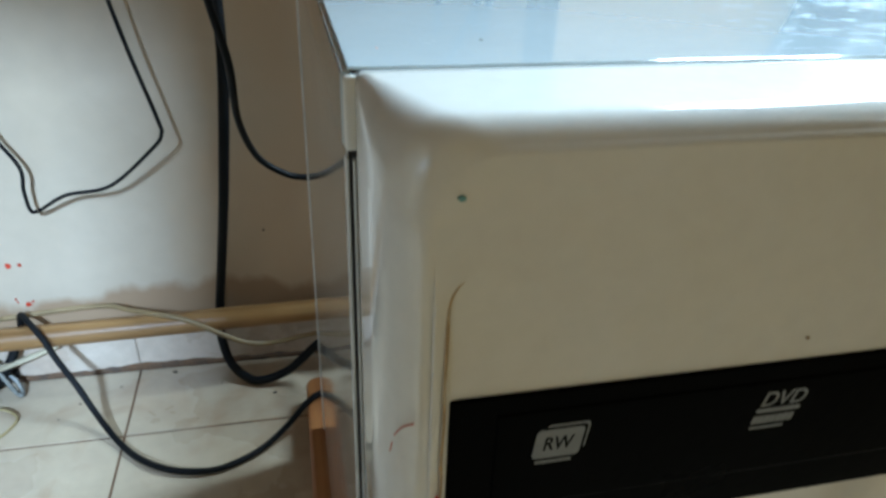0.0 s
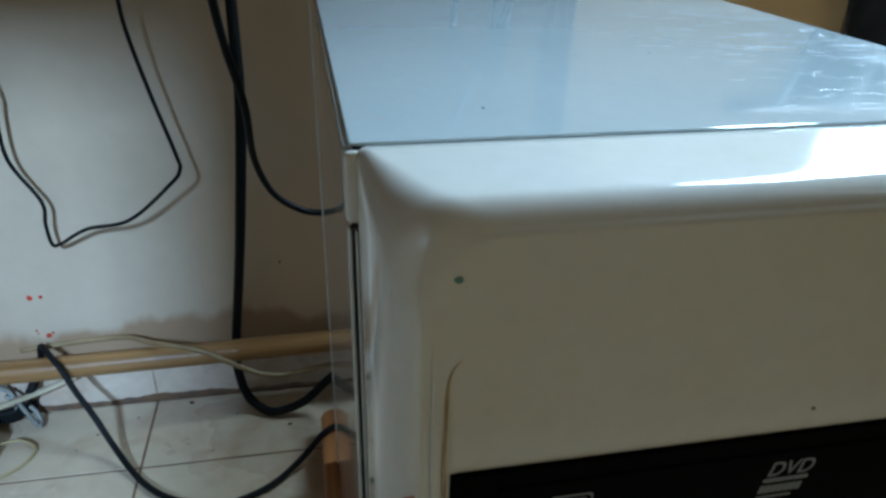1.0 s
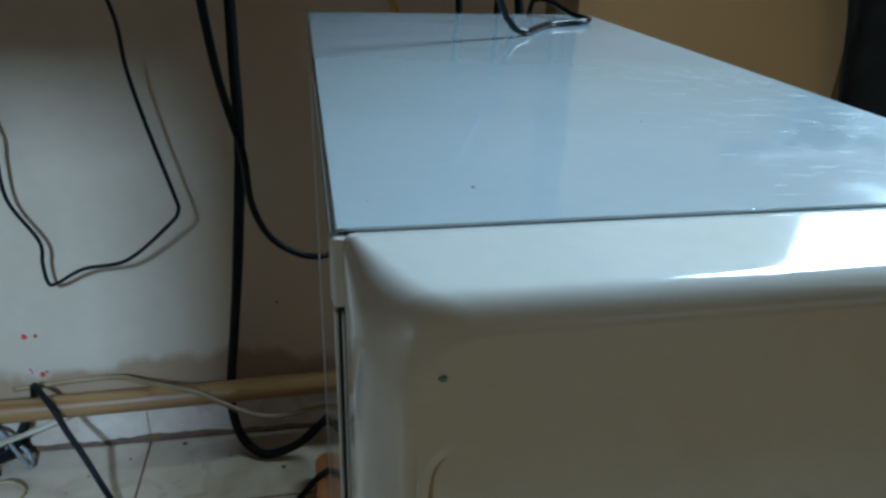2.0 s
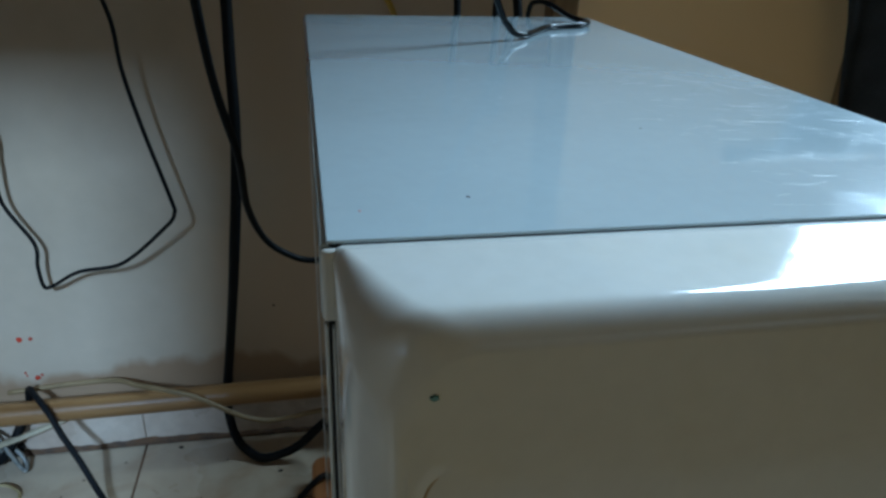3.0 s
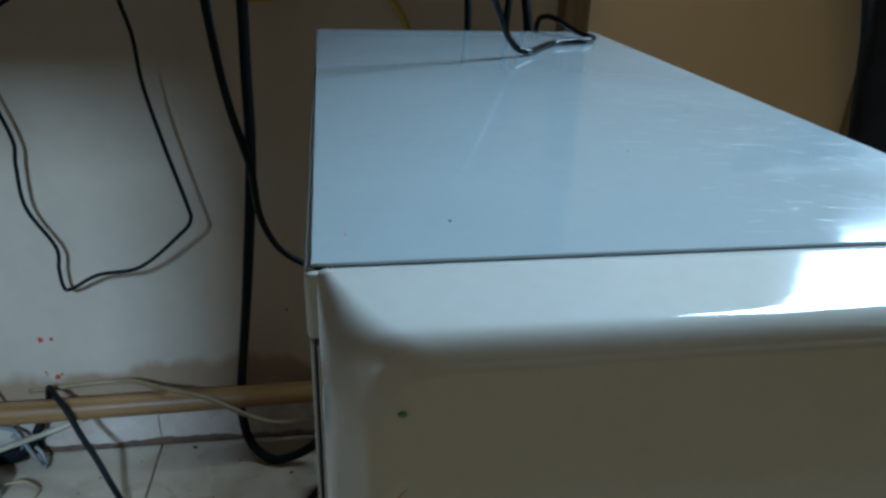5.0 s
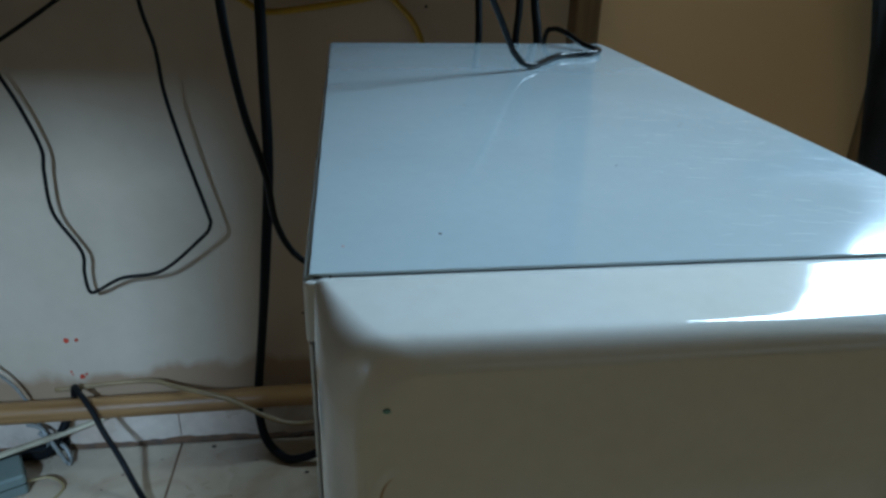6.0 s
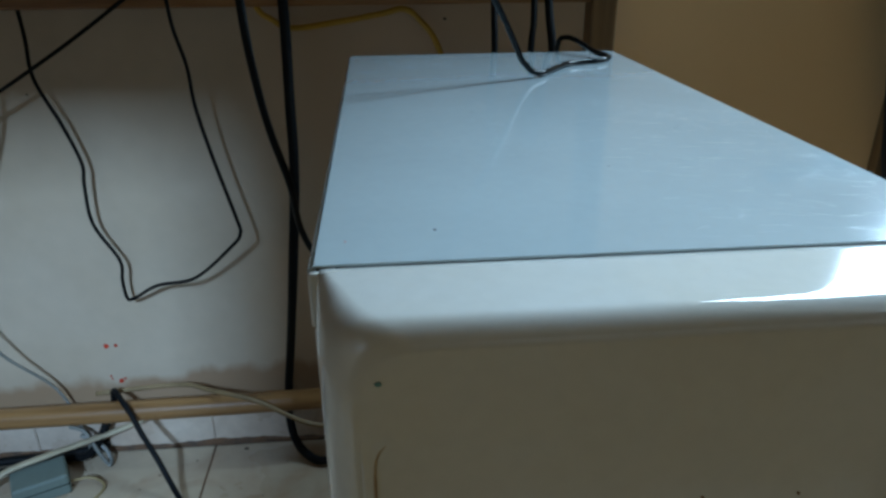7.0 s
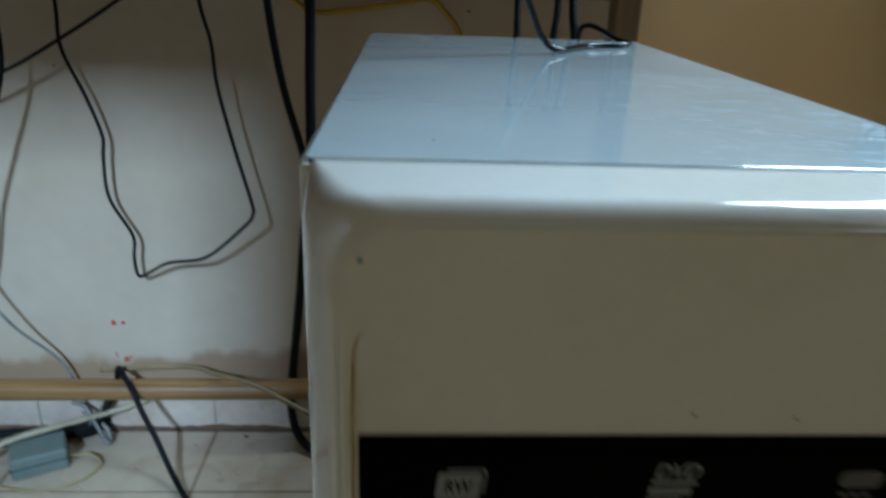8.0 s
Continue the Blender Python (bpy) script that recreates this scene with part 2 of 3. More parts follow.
M_LEG = wood("brown_leg_wood", (0.24, 0.14, 0.06), (0.13, 0.07, 0.03), "Z", 0.5)
M_CLOTH = mat("dark_cloth", (0.03, 0.032, 0.036), 0.9, 0, 0.3, 30, 500, 0.4)
M_RED = mat("red_paint_and_glint", (0.62, 0.05, 0.02), 0.5, 0, 0.15, 200, 900, 0)
M_PINK = mat("faded_red_crayon", (0.62, 0.25, 0.20), 0.6, 0, 0.15, 200, 900, 0)
M_STEPLINE = mat("brown_step_tone", (0.42, 0.27, 0.13), 0.5, 0, 0.2, 90, 500, 0.0, tint=(0.55, 0.42, 0.26))
M_GREEN = mat("teal_ink", (0.17, 0.42, 0.42), 0.5, 0, 0.2, 400, 900, 0)
M_SPECK = mat("dirt_speck", (0.05, 0.035, 0.025), 0.9, 0, 0.2, 300, 900, 0.3)
M_FRAME = mat("window_frame_paint", (0.6, 0.6, 0.58), 0.45)

# ---- helpers for building ----


def finish(name, bm, material, smooth=False):
    me = bpy.data.meshes.new(name)
    bmesh.ops.recalc_face_normals(bm, faces=bm.faces[:])
    bm.to_mesh(me)
    bm.free()
    me.materials.append(material)
    if smooth:
        me.shade_smooth()
    return me


def part(name, bm, material, parent=None, label="", smooth=False):
    ob = new(name, finish(name, bm, material, smooth))
    if parent:
        ob.parent = parent
    if label:
        ob["label"] = label
    return ob


def box(x0, x1, y0, y1, z0, z1, bevel=0.0, seg=2, bm=None):
    bm = bm or bmesh.new()
    made = bmesh.ops.create_cube(bm, size=1)["verts"]
    for v in made:
        v.co = ((x0 + x1) / 2 + v.co.x * (x1 - x0), (y0 + y1) / 2 + v.co.y * (y1 - y0), (z0 + z1) / 2 + v.co.z * (z1 - z0))
    if bevel:
        bmesh.ops.bevel(bm, geom=list({e for v in made for e in v.link_edges}), offset=bevel, segments=seg, affect="EDGES", profile=0.5)
    return bm


def spline(points, steps=8):
    """Catmull-Rom through the points."""
    p = [Vector(q) for q in points]
    p = [2 * p[0] - p[1], *p, 2 * p[-1] - p[-2]]
    out = []
    for i in range(1, len(p) - 2):
        a, b, c, d = p[i - 1:i + 3]
        for s in range(steps):
            t = s / steps
            out.append(0.5 * (2 * b + (c - a) * t + (2 * a - 5 * b + 4 * c - d) * t * t + (3 * b - a - 3 * c + d) * t ** 3))
    out.append(p[-2])
    return out


def tube(points, r, sides=10, flat=1.0, steps=8, bm=None):
    """A cable swept along a smooth line, closed at its ends. flat < 1 makes it a flat cable."""
    bm = bm or bmesh.new()
    line = spline(points, steps)
    up = Vector((0, 0, 1))
    rings = []
    for i, q in enumerate(line):
        d = (line[min(i + 1, len(line) - 1)] - line[max(i - 1, 0)]).normalized()
        side = d.cross(up)
        if side.length < 0.15:
            side = d.cross(Vector((0, 1, 0)))
        side.normalize()
        if rings and side.dot(last) < 0:
            side = -side
        last = side
        n = d.cross(side)
        ring = [bm.verts.new(q + side * (r * math.cos(a)) + n * (r * flat * math.sin(a))) for a in (2 * math.pi * j / sides for j in range(sides))]
        if rings:
            old = rings[-1]
            best = min(range(sides), key=lambda s: sum((ring[(j + s) % sides].co - old[j].co).length for j in range(sides)))
            ring = ring[best:] + ring[:best]
            for j in range(sides):
                bm.faces.new((old[j], old[(j + 1) % sides], ring[(j + 1) % sides], ring[j]))
        rings.append(ring)
    bm.faces.new(rings[0])
    bm.faces.new(rings[-1])
    return bm


def cable(name, points, r, material, label, flat=1.0, group="", category="cable"):
    ob = new(name, finish(name, tube(points, r, flat=flat), material, True))
    return tagged(ob, label, category, group)


def blot(x, z, rx, rz, seed, y, n=12, lift=0.0006):
    """A small uneven flat mark on a surface facing -y."""
    rnd = random.Random(seed)
    bm = bmesh.new()
    ring = [(x + rx * rnd.uniform(0.7, 1.15) * math.cos(a), z + rz * rnd.uniform(0.7, 1.15) * math.sin(a)) for a in (2 * math.pi * i / n for i in range(n))]
    front = [bm.verts.new((a, y - lift, b)) for a, b in ring]
    back = [bm.verts.new((a, y + 0.0002, b)) for a, b in ring]
    bm.faces.new(front)
    bm.faces.new(back[::-1])
    for i in range(n):
        bm.faces.new((front[i], back[i], back[(i + 1) % n], front[(i + 1) % n]))
    return bm


def lumps(x, y, rx, ry, h, seed, z=0.0, n=9):
    """A low crumb of dirt on a floor."""
    rnd = random.Random(seed)
    bm = bmesh.new()
    lo = [bm.verts.new((x + rx * rnd.uniform(0.7, 1.2) * math.cos(a), y + ry * rnd.uniform(0.7, 1.2) * math.sin(a), z)) for a in (2 * math.pi * i / n for i in range(n))]
    top = bm.verts.new((x, y, z + h))
    for i in range(n):
        bm.faces.new((lo[i], lo[(i + 1) % n], top))
    bm.faces.new(lo[::-1])
    return bm


# ---- setting: one room with two windows and an added light-blocking partition ----
WALL_Y, RIGHT_X, LEFT_X, REAR_Y, TOP_Z = 0.541, 1.45, -1.2, -2.6, 2.5


def wall_with_window(x0, x1, y0, y1, a0, a1, b0, b1):
    """A wall along x with one opening through it."""
    bm = box(x0, a0, y0, y1, -0.05, TOP_Z)
    box(a1, x1, y0, y1, -0.05, TOP_Z, bm=bm)
    box(a0, a1, y0, y1, -0.05, b0, bm=bm)
    box(a0, a1, y0, y1, b1, TOP_Z, bm=bm)
    return bm


WX0, WX1, WZ0, WZ1 = 0.564, 0.858, 0.70, 1.28
FX0, FX1, FZ0, FZ1 = -0.62, -0.18, 1.84, 2.26
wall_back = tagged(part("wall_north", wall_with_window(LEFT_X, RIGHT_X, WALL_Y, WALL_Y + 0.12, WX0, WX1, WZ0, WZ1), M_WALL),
                   "cream painted wall with stains and red specks", "wall", kind="structure")
tagged(part("wall_east", box(RIGHT_X, RIGHT_X + 0.12, REAR_Y - 0.12, WALL_Y + 0.12, -0.05, TOP_Z), M_TAN), "plain brown painted wall", "wall", kind="structure")
tagged(part("wall_west", box(LEFT_X - 0.12, LEFT_X, REAR_Y - 0.12, WALL_Y + 0.12, -0.05, TOP_Z), M_WALL), "plain cream painted wall", "wall", kind="structure")
tagged(part("wall_south", wall_with_window(LEFT_X, RIGHT_X, REAR_Y - 0.12, REAR_Y, FX0, FX1, FZ0, FZ1), M_TAN), "plain brown painted wall with a window", "wall", kind="structure")
# unseen wall, added to keep the far window's light off the case front
tagged(part("wall_light_block", box(-0.238, RIGHT_X, -0.60, -0.50, 0.0, TOP_Z), M_BEIGEWALL), "unseen beige wall added to block window light and bounce warm light", "wall", kind="structure")
tagged(part("ceiling", box(LEFT_X, RIGHT_X, REAR_Y, WALL_Y, TOP_Z, TOP_Z + 0.1), M_CEIL), "plain brown ceiling", "ceiling", kind="structure")

floor = tagged(part("floor", box(LEFT_X, RIGHT_X, REAR_Y, WALL_Y, -0.06, -0.0007), M_GROUT), "white glazed floor tiles with dirty brown joints", "floor", kind="structure")

# skirting of glazed tile pieces with a ragged mortar edge above
skirt = tagged(new("baseboard"), "stained white tile skirting along the wall", "skirting", kind="structure")
JX, TS, JY = -0.1845, 0.1925, 0.4365
edges = [JX + TS * k for k in range(-7, 3)] + [RIGHT_X]
for a, b in zip([LEFT_X, *edges], edges):
    if b - a > 0.02:
        ob = part("skirting_tile", box(a + 0.0003, b - 0.0003, WALL_Y - 0.004, WALL_Y + 0.001, 0.002, 0.057, 0.0012, 1), M_SKIRT, skirt)


def ragged_strip(x0, x1, z0, z1, y, rough, seed, step=0.004):
    """An uneven band of mortar on the wall."""
    bm = bmesh.new()
    rnd = random.Random(seed)
    n = int((x1 - x0) / step)
    rows = []
    for i in range(n + 1):
        x = x0 + (x1 - x0) * i / n
        wave = noise.noise((x * 28, seed, 0)) * rough + noise.noise((x * 110, seed, 3)) * rough * 0.35
        top = z1 + wave + max(0.0, noise.noise((x * 9, seed, 8))) * rough * 1.6
        rows.append([bm.verts.new(c) for c in ((x, y + 0.0015, z0), (x, y - 0.003, z0 + 0.002), (x, y - 0.0035 - rnd.uniform(0, 0.0012), (z0 + top) / 2), (x, y + 0.001, top))])
    for a, b in zip(rows, rows[1:]):
        for j in range(3):
            bm.faces.new((a[j], a[j + 1], b[j + 1], b[j]))
    return bm


part("mortar_bed", box(LEFT_X, RIGHT_X, WALL_Y - 0.0022, WALL_Y + 0.001, 0.001, 0.0565), M_GROUT, skirt, "brown mortar in the joints")
part("mortar_edge", ragged_strip(LEFT_X, RIGHT_X, 0.0565, 0.0605, WALL_Y, 0.003, 5), M_STAIN, skirt, "crumbling brown mortar edge", True)
part("floor_joint_dirt", ragged_strip(LEFT_X, RIGHT_X, -0.001, 0.005, WALL_Y - 0.005, 0.005, 9), M_JOINT, skirt, "dirt along the floor joint", True)

# red specks on the wall
for i, (x, z, r) in enumerate([(-0.2825, 0.134, 0.0026), (-0.2725, 0.134, 0.0019), (-0.2745, 0.0895, 0.0027), (-0.270, 0.0925, 0.0013), (-0.2845, 0.096, 0.0012), (-0.2835, 0.0925, 0.0009)]):
    part("paint_speck", blot(x, z, r, r * 1.1, i, WALL_Y), M_RED, wall_back)
for i, (x, z, r) in enumerate([(-0.045, 0.155, 0.0012), (-0.30, 0.40, 0.001), (0.08, 0.46, 0.0015)]):
    part("wall_speck", blot(x, z, r, r, 20 + i, WALL_Y), M_SPECK, wall_back)

# ---- desk frame at the wall ----
desk = tagged(new("desk"), "brown wooden desk standing against the wall", "desk")
part("desk_top", box(-1.15, 0.236, -0.13, 0.539, 0.72, 0.745, 0.003), M_DESK, desk)
part("rear_rail", box(-1.10, 0.208, 0.515, 0.537, 0.4745, 0.52, 0.002), M_DESK, desk)
for lx, ly in ((0.208, 0.513), (-1.12, 0.513), (-1.12, -0.08), (0.208, -0.08)):
    part("leg", box(lx, lx + 0.0235, ly, ly + 0.0235, 0.0, 0.72, 0.002), M_LEG, desk)

# dark cloth hanging in front of the wall beside the desk
bm = bmesh.new()
zs = [0.02 + 0.052 * k for k in range(12)]
cols = []
for i in range(61):
    u = i / 60
    x, y = 0.472 + 0.42 * u, 0.500
    cols.append([bm.verts.new((x + 0.30 * (0.46 - z) * (1 - u), y + off + 0.010 * math.sin(u * 34 + 1.5 * math.sin(z * 9)) + 0.004 * math.sin(z * 23 + u * 5), z)) for off in (0.0, 0.004) for z in zs])
n = len(zs)
for a, b in zip(cols, cols[1:]):
    for q in (0, n):
        for j in range(n - 1):
            bm.faces.new((a[q + j], a[q + j + 1], b[q + j + 1], b[q + j]))
    bm.faces.new((a[0], a[n], b[n], b[0]))
    bm.faces.new((a[n - 1], a[2 * n - 1], b[2 * n - 1], b[n - 1]))
for c in (cols[0], cols[-1]):
    for j in range(n - 1):
        bm.faces.new((c[j], c[j + 1], c[j + 1 + n], c[j + n]))
cloth = tagged(new("cloth_rack"), "dark grey cloth hanging on a low rack beside the desk", "cloth")
part("cloth", bm, M_CLOTH, cloth, "dark grey woven cloth", True)
part("rail", tube([(0.40, 0.5155, 0.594), (0.64, 0.5155, 0.594), (0.88, 0.5155, 0.594)], 0.008, 12), M_LEG, cloth, smooth=True)
for x, y in ((0.52, 0.5235), (0.80, 0.5235)):
    part("post", box(x, x + 0.014, y, y + 0.014, 0.0, 0.594, 0.001), M_LEG, cloth)

# window frames
for name, (a0, a1, b0, b1, y0) in (("window_1", (WX0, WX1, WZ0, WZ1, WALL_Y + 0.06)), ("window_2", (FX0, FX1, FZ0, FZ1, REAR_Y - 0.10))):
    win = tagged(new(name), "plain painted window with a single light", "window", kind="structure")
    for a in ((a0, a0 + 0.03, b0, b1), (a1 - 0.03, a1, b0, b1), (a0 + 0.03, a1 - 0.03, b0, b0 + 0.03), (a0 + 0.03, a1 - 0.03, b1 - 0.03, b1)):
        part("window_frame", box(a[0], a[1], y0, y0 + 0.03, a[2], a[3], 0.002), M_FRAME, win)

# ---- computer case on its wooden stand ----
W, D, H, SEAM, Z0 = 0.1880, 0.382, 0.452, 0.0362, 0.032

stand = tagged(new("case_stand"), "orange-brown wooden board under the computer case", "stand")
bm = box(-0.014, W + 0.014, 0.03, 0.456, 0.0, Z0, 0.0)
vert = [e for e in bm.edges if abs(e.verts[0].co.z - e.verts[1].co.z) > 0.01]
bmesh.ops.bevel(bm, geom=vert, offset=0.012, segments=5, affect="EDGES", profile=0.5)
bmesh.ops.bevel(bm, geom=[e for e in bm.edges if min(v.co.z for v in e.verts) > 0.02], offset=0.003, segments=2, affect="EDGES", profile=0.5)
part("board", bm, M_ORANGE, stand)

case = tagged(new("computer_case"), "yellowed white computer tower with glossy scratched top", "computer case")
# it stands a trifle turned to the wall
TURN = 0.0075
case.location = (-TURN * -0.382 - 0.0003, 0, 0)
case.rotation_euler.z = TURN


def rrect(x0, x1, z0, z1, r, y, n=6):
    """A rounded rectangle in a plane y, anticlockwise from its lower left corner."""
    pts = []
    for cx, cz, a0 in ((x0 + r, z0 + r, 180), (x1 - r, z0 + r, 270), (x1 - r, z1 - r, 0), (x0 + r, z1 - r, 90)):
        for i in range(n + 1):
            a = radians(a0 + 90 * i / n)
            pts.append((cx + r * math.cos(a), y, cz + r * math.sin(a)))
    return pts


def loft(rings, cap_first=True, cap_last=True):
    bm = bmesh.new()
    made = [[bm.verts.new(p) for p in ring] for ring in rings]
    for a, b in zip(made, made[1:]):
        for i in range(len(a)):
            j = (i + 1) % len(a)
            bm.faces.new((a[i], a[j], b[j], b[i]))
    if cap_first:
        bm.faces.new(made[0])
    if cap_last:
        bm.faces.new(made[-1])
    return bm


# sheet-metal parts: top cover with short lips, two side panels, back plate, inner body
# the body's dark colour gives the seams their shade
part("body", box(0.005, W - 0.005, SEAM - 0.004, D - 0.002, Z0, H - 0.0065), M_GAPSHADE, case, "inner chassis, coloured dark for the shade inside the seams")
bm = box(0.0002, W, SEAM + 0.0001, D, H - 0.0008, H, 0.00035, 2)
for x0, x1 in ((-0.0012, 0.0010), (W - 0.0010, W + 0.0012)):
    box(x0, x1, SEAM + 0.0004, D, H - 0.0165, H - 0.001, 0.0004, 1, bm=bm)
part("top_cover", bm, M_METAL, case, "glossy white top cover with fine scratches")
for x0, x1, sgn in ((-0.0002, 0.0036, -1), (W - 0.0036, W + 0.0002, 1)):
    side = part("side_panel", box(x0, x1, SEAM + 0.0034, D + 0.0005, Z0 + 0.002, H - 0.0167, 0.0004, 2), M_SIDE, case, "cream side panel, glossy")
    xo = x0 if sgn < 0 else x1
    a, b = sorted((xo + sgn * 0.0005, xo - sgn * 0.0004))
    part("panel_edge", box(a, b, SEAM + 0.0012, SEAM + 0.0036, Z0 + 0.002, H - 0.0195, 0.0005, 2), M_EDGE, side, "bright folded edge")
    part("panel_edge", box(a, b, D - 0.004, D + 0.0012, Z0 + 0.002, H - 0.0195, 0.0003, 1), M_EDGE, side, "bright folded edge")
    a, b = sorted((xo - sgn * 0.0011, xo - sgn * 0.0016))
    part("inner_edge", box(a, b, SEAM - 0.0006, SEAM + 0.0030, Z0 + 0.002, H - 0.0195, 0.0002, 1), M_EDGE, side, "bright inner lip of the panel")
    # a solid dark strip in the gap stands for its shade
    a, b = sorted((xo - sgn * 0.0004, xo - sgn * 0.0036))
    part("seam_shade", box(a, b, SEAM + 0.0014, SEAM + 0.0029, Z0 + 0.002, H - 0.0178), M_GAPSHADE, side, "dark strip standing for the shade in the gap beside the panel edge")
part("back_plate", box(0.002, W - 0.002, D - 0.003, D - 0.0005, Z0 + 0.001, H - 0.003), M_EDGE, case, "bare metal back plate")

# front bezel: the outline shrinks round to the front; the middle field is set back behind a rounded step
rings = [[], []]
Y1 = SEAM - 0.0018


def drop(u, p):
    """Fall of a rounded edge: 0 where it begins, 1 at its foot."""
    return 1 - max(0.0, 1 - max(0.0, u) ** p) ** (1 / p)


for i in range(0, 33):
    y = Y1 * (1 - i / 32) ** 2.2
    go = 1 - y / Y1
    ins = 0.0013 + 0.0010 * go + 0.0081 * drop((0.0170 - y) / 0.0170, 1.9)
    top = 0.0003 + 0.0010 * go + 0.0080 * drop((0.0075 - y) / 0.0075, 2.0)
    rings.append(rrect(ins, W - ins, Z0 + 0.3 * ins, H - top, 0.0024 + 0.0133 * go, y, 8))
rings[0] = rrect(0.0046, W - 0.0046, Z0, H - 0.0065, 0.0028, SEAM - 0.0014, 8)
rings[1] = rrect(0.0017, W - 0.0017, Z0, H - 0.0007, 0.0040, SEAM - 0.0014, 8)
for extra in (0.0003, 0.0010):
    rings.append(rrect(ins + extra, W - ins - extra, Z0 + 0.3 * ins + extra, H - top - extra, 0.0157 - extra, 0.0, 8))
PX0, PX1, PZ1 = 0.0141, W - 0.0141, 0.4238
for grow, y in ((0.0028, 0.0), (0.0022, 0.00002), (0.0012, 0.00019), (0.0003, 0.00045), (-0.0006, 0.00058), (-0.0012, 0.0006), (-0.0018, 0.0006)):
    rings.append(rrect(PX0 - grow, PX1 + grow, 0.06 - grow, PZ1 + grow, 0.0066 + grow, y, 8))
bm = loft(rings)
for v in bm.verts:
    # the step runs out along its upper edge
    if v.co.z > 0.39 and PX0 - 0.004 < v.co.x < PX1 + 0.004 and v.co.y < 0.0007:
        v.co.y *= 1 - 0.9 * min(1.0, max(0.0, (v.co.x - PX0 - 0.001) / 0.005))
    # the upper front leans back a little
    v.co.y += 0.0042 * max(0.0, (v.co.z - 0.397) / 0.054) ** 1.5 * (1 - v.co.y / SEAM)
bezel = part("front_bezel", bm, M_PLASTIC, case, "yellowed white plastic front", True)
for x0, x1 in ((-0.0010, 0.0034), (W - 0.0034, W + 0.0010)):
    part("rear_rim", box(x0, x1, SEAM - 0.0026, SEAM + 0.0003, H - 0.0168, H - 0.0012, 0.0011, 3), M_PLASTIC, bezel, smooth=True)

# the step's shade as a brown line: upper left corner and down the side
def lean(z):
    return 0.0042 * max(0.0, (z - 0.397) / 0.054) ** 1.5


line = [(PX0 + 0.0060, 0.0009, PZ1 - 0.0001), (PX0 + 0.0034, 0.0006, PZ1 - 0.0012), (PX0 + 0.0012, 0.0006, PZ1 - 0.0038), (PX0 + 0.0002, 0.00055, PZ1 - 0.0075)]
line += [(PX0 - 0.0002 + 0.0002 * (k % 2), 0.00052, PZ1 - 0.0075 - 0.009 * k) for k in range(1, 9)]
part("step_line", tube([(x, y + lean(z) * (1 - y / SEAM) + 0.00012, z) for x, y, z in line], 0.00036, 6, steps=4), M_STEPLINE, bezel, "brown line standing for shade along the step", True)

# optical drive: black fascia, tray door, printed marks
DZ1, DZ0, FY = 0.3948, 0.352, 0.0004
drive = part("optical_drive", box(PX0 + 0.0012, PX1 - 0.0012, FY, 0.03, DZ0, DZ1, 0.0006, 2), M_BLACK, case, "black optical disc drive")
TZ0, TZ1, TX0, TX1 = 0.3625, 0.3903, 0.0250, 0.1542
part("tray_door", box(TX0, TX1, FY - 0.0004, FY + 0.002, TZ0, TZ1, 0.0006, 2), M_BLACK, drive)
MY = FY - 0.0004


def text_part(body, x, z, width, height, parent, name, shear=0.0):
    """Flat printed letters on the front of the drive."""
    cu = bpy.data.curves.new(name, "FONT")
    cu.body, cu.shear, cu.extrude, cu.offset = body, shear, 0.0, 0.018
    tmp = bpy.data.objects.new(name, cu)
    me = bpy.data.meshes.new_from_object(tmp)
    bpy.data.objects.remove(tmp)
    xs, ys = [v.co.x for v in me.vertices], [v.co.y for v in me.vertices]
    for v in me.vertices:
        v.co = (x + (v.co.x - min(xs)) / (max(xs) - min(xs)) * width, MY - 0.00022, z + (v.co.y - min(ys)) / (max(ys) - min(ys)) * height)
    me.materials.clear()
    me.materials.append(M_PRINT if name == "dvd_letters" else M_BLACK)
    ob = new(name, me)
    ob.parent = parent
    return ob


def flat(x0, x1, z0, z1, r=0.0006, slant=0.0, lift=0.0001):
    """A printed patch, 0.1 mm thick."""
    bm = loft([[(x + slant * (z - z0), MY - lift, z) for x, _, z in rrect(x0, x1, z0, z1, r, 0, 3)], [(x + slant * (z - z0), MY + 0.0001, z) for x, _, z in rrect(x0, x1, z0, z1, r, 0, 3)]])
    return bm


part("rw_back_card", flat(0.0356, 0.0454, 0.3782, 0.3860, 0.001, 0.1, 0.00006), M_PRINT, drive)
part("rw_card_gap", flat(0.0348, 0.0449, 0.3772, 0.3854, 0.001, 0.1, 0.0001), M_BLACK, drive)
part("rw_card", flat(0.0335, 0.0442, 0.3768, 0.3848, 0.001, 0.1, 0.00015), M_PRINT, drive)
text_part("RW", 0.0358, 0.3790, 0.0070, 0.0038, drive, "rw_letters", 0.15)
part("rw_line", flat(0.0344, 0.0427, 0.3752, 0.3760, 0.0003), M_PRINT, drive)
text_part("DVD", 0.0870, 0.3832, 0.0114, 0.0042, drive, "dvd_letters", 0.25)
part("dvd_disc", flat(0.0865, 0.0978, 0.3812, 0.3824, 0.0005), M_PRINT, drive)
for k in range(7):
    part("print_bar", flat(0.0860 + 0.00152 * k, 0.08735 + 0.00152 * k, 0.3780, 0.3803, 0.0002, 0.15), M_PRINT, drive)
part("print_line", flat(0.0860, 0.0947, 0.3764, 0.3771, 0.0002), M_PRINT, drive)

part("disc_mark", flat(0.1337, 0.1447, 0.3800, 0.3850, 0.002, 0.1), M_FADED, drive)
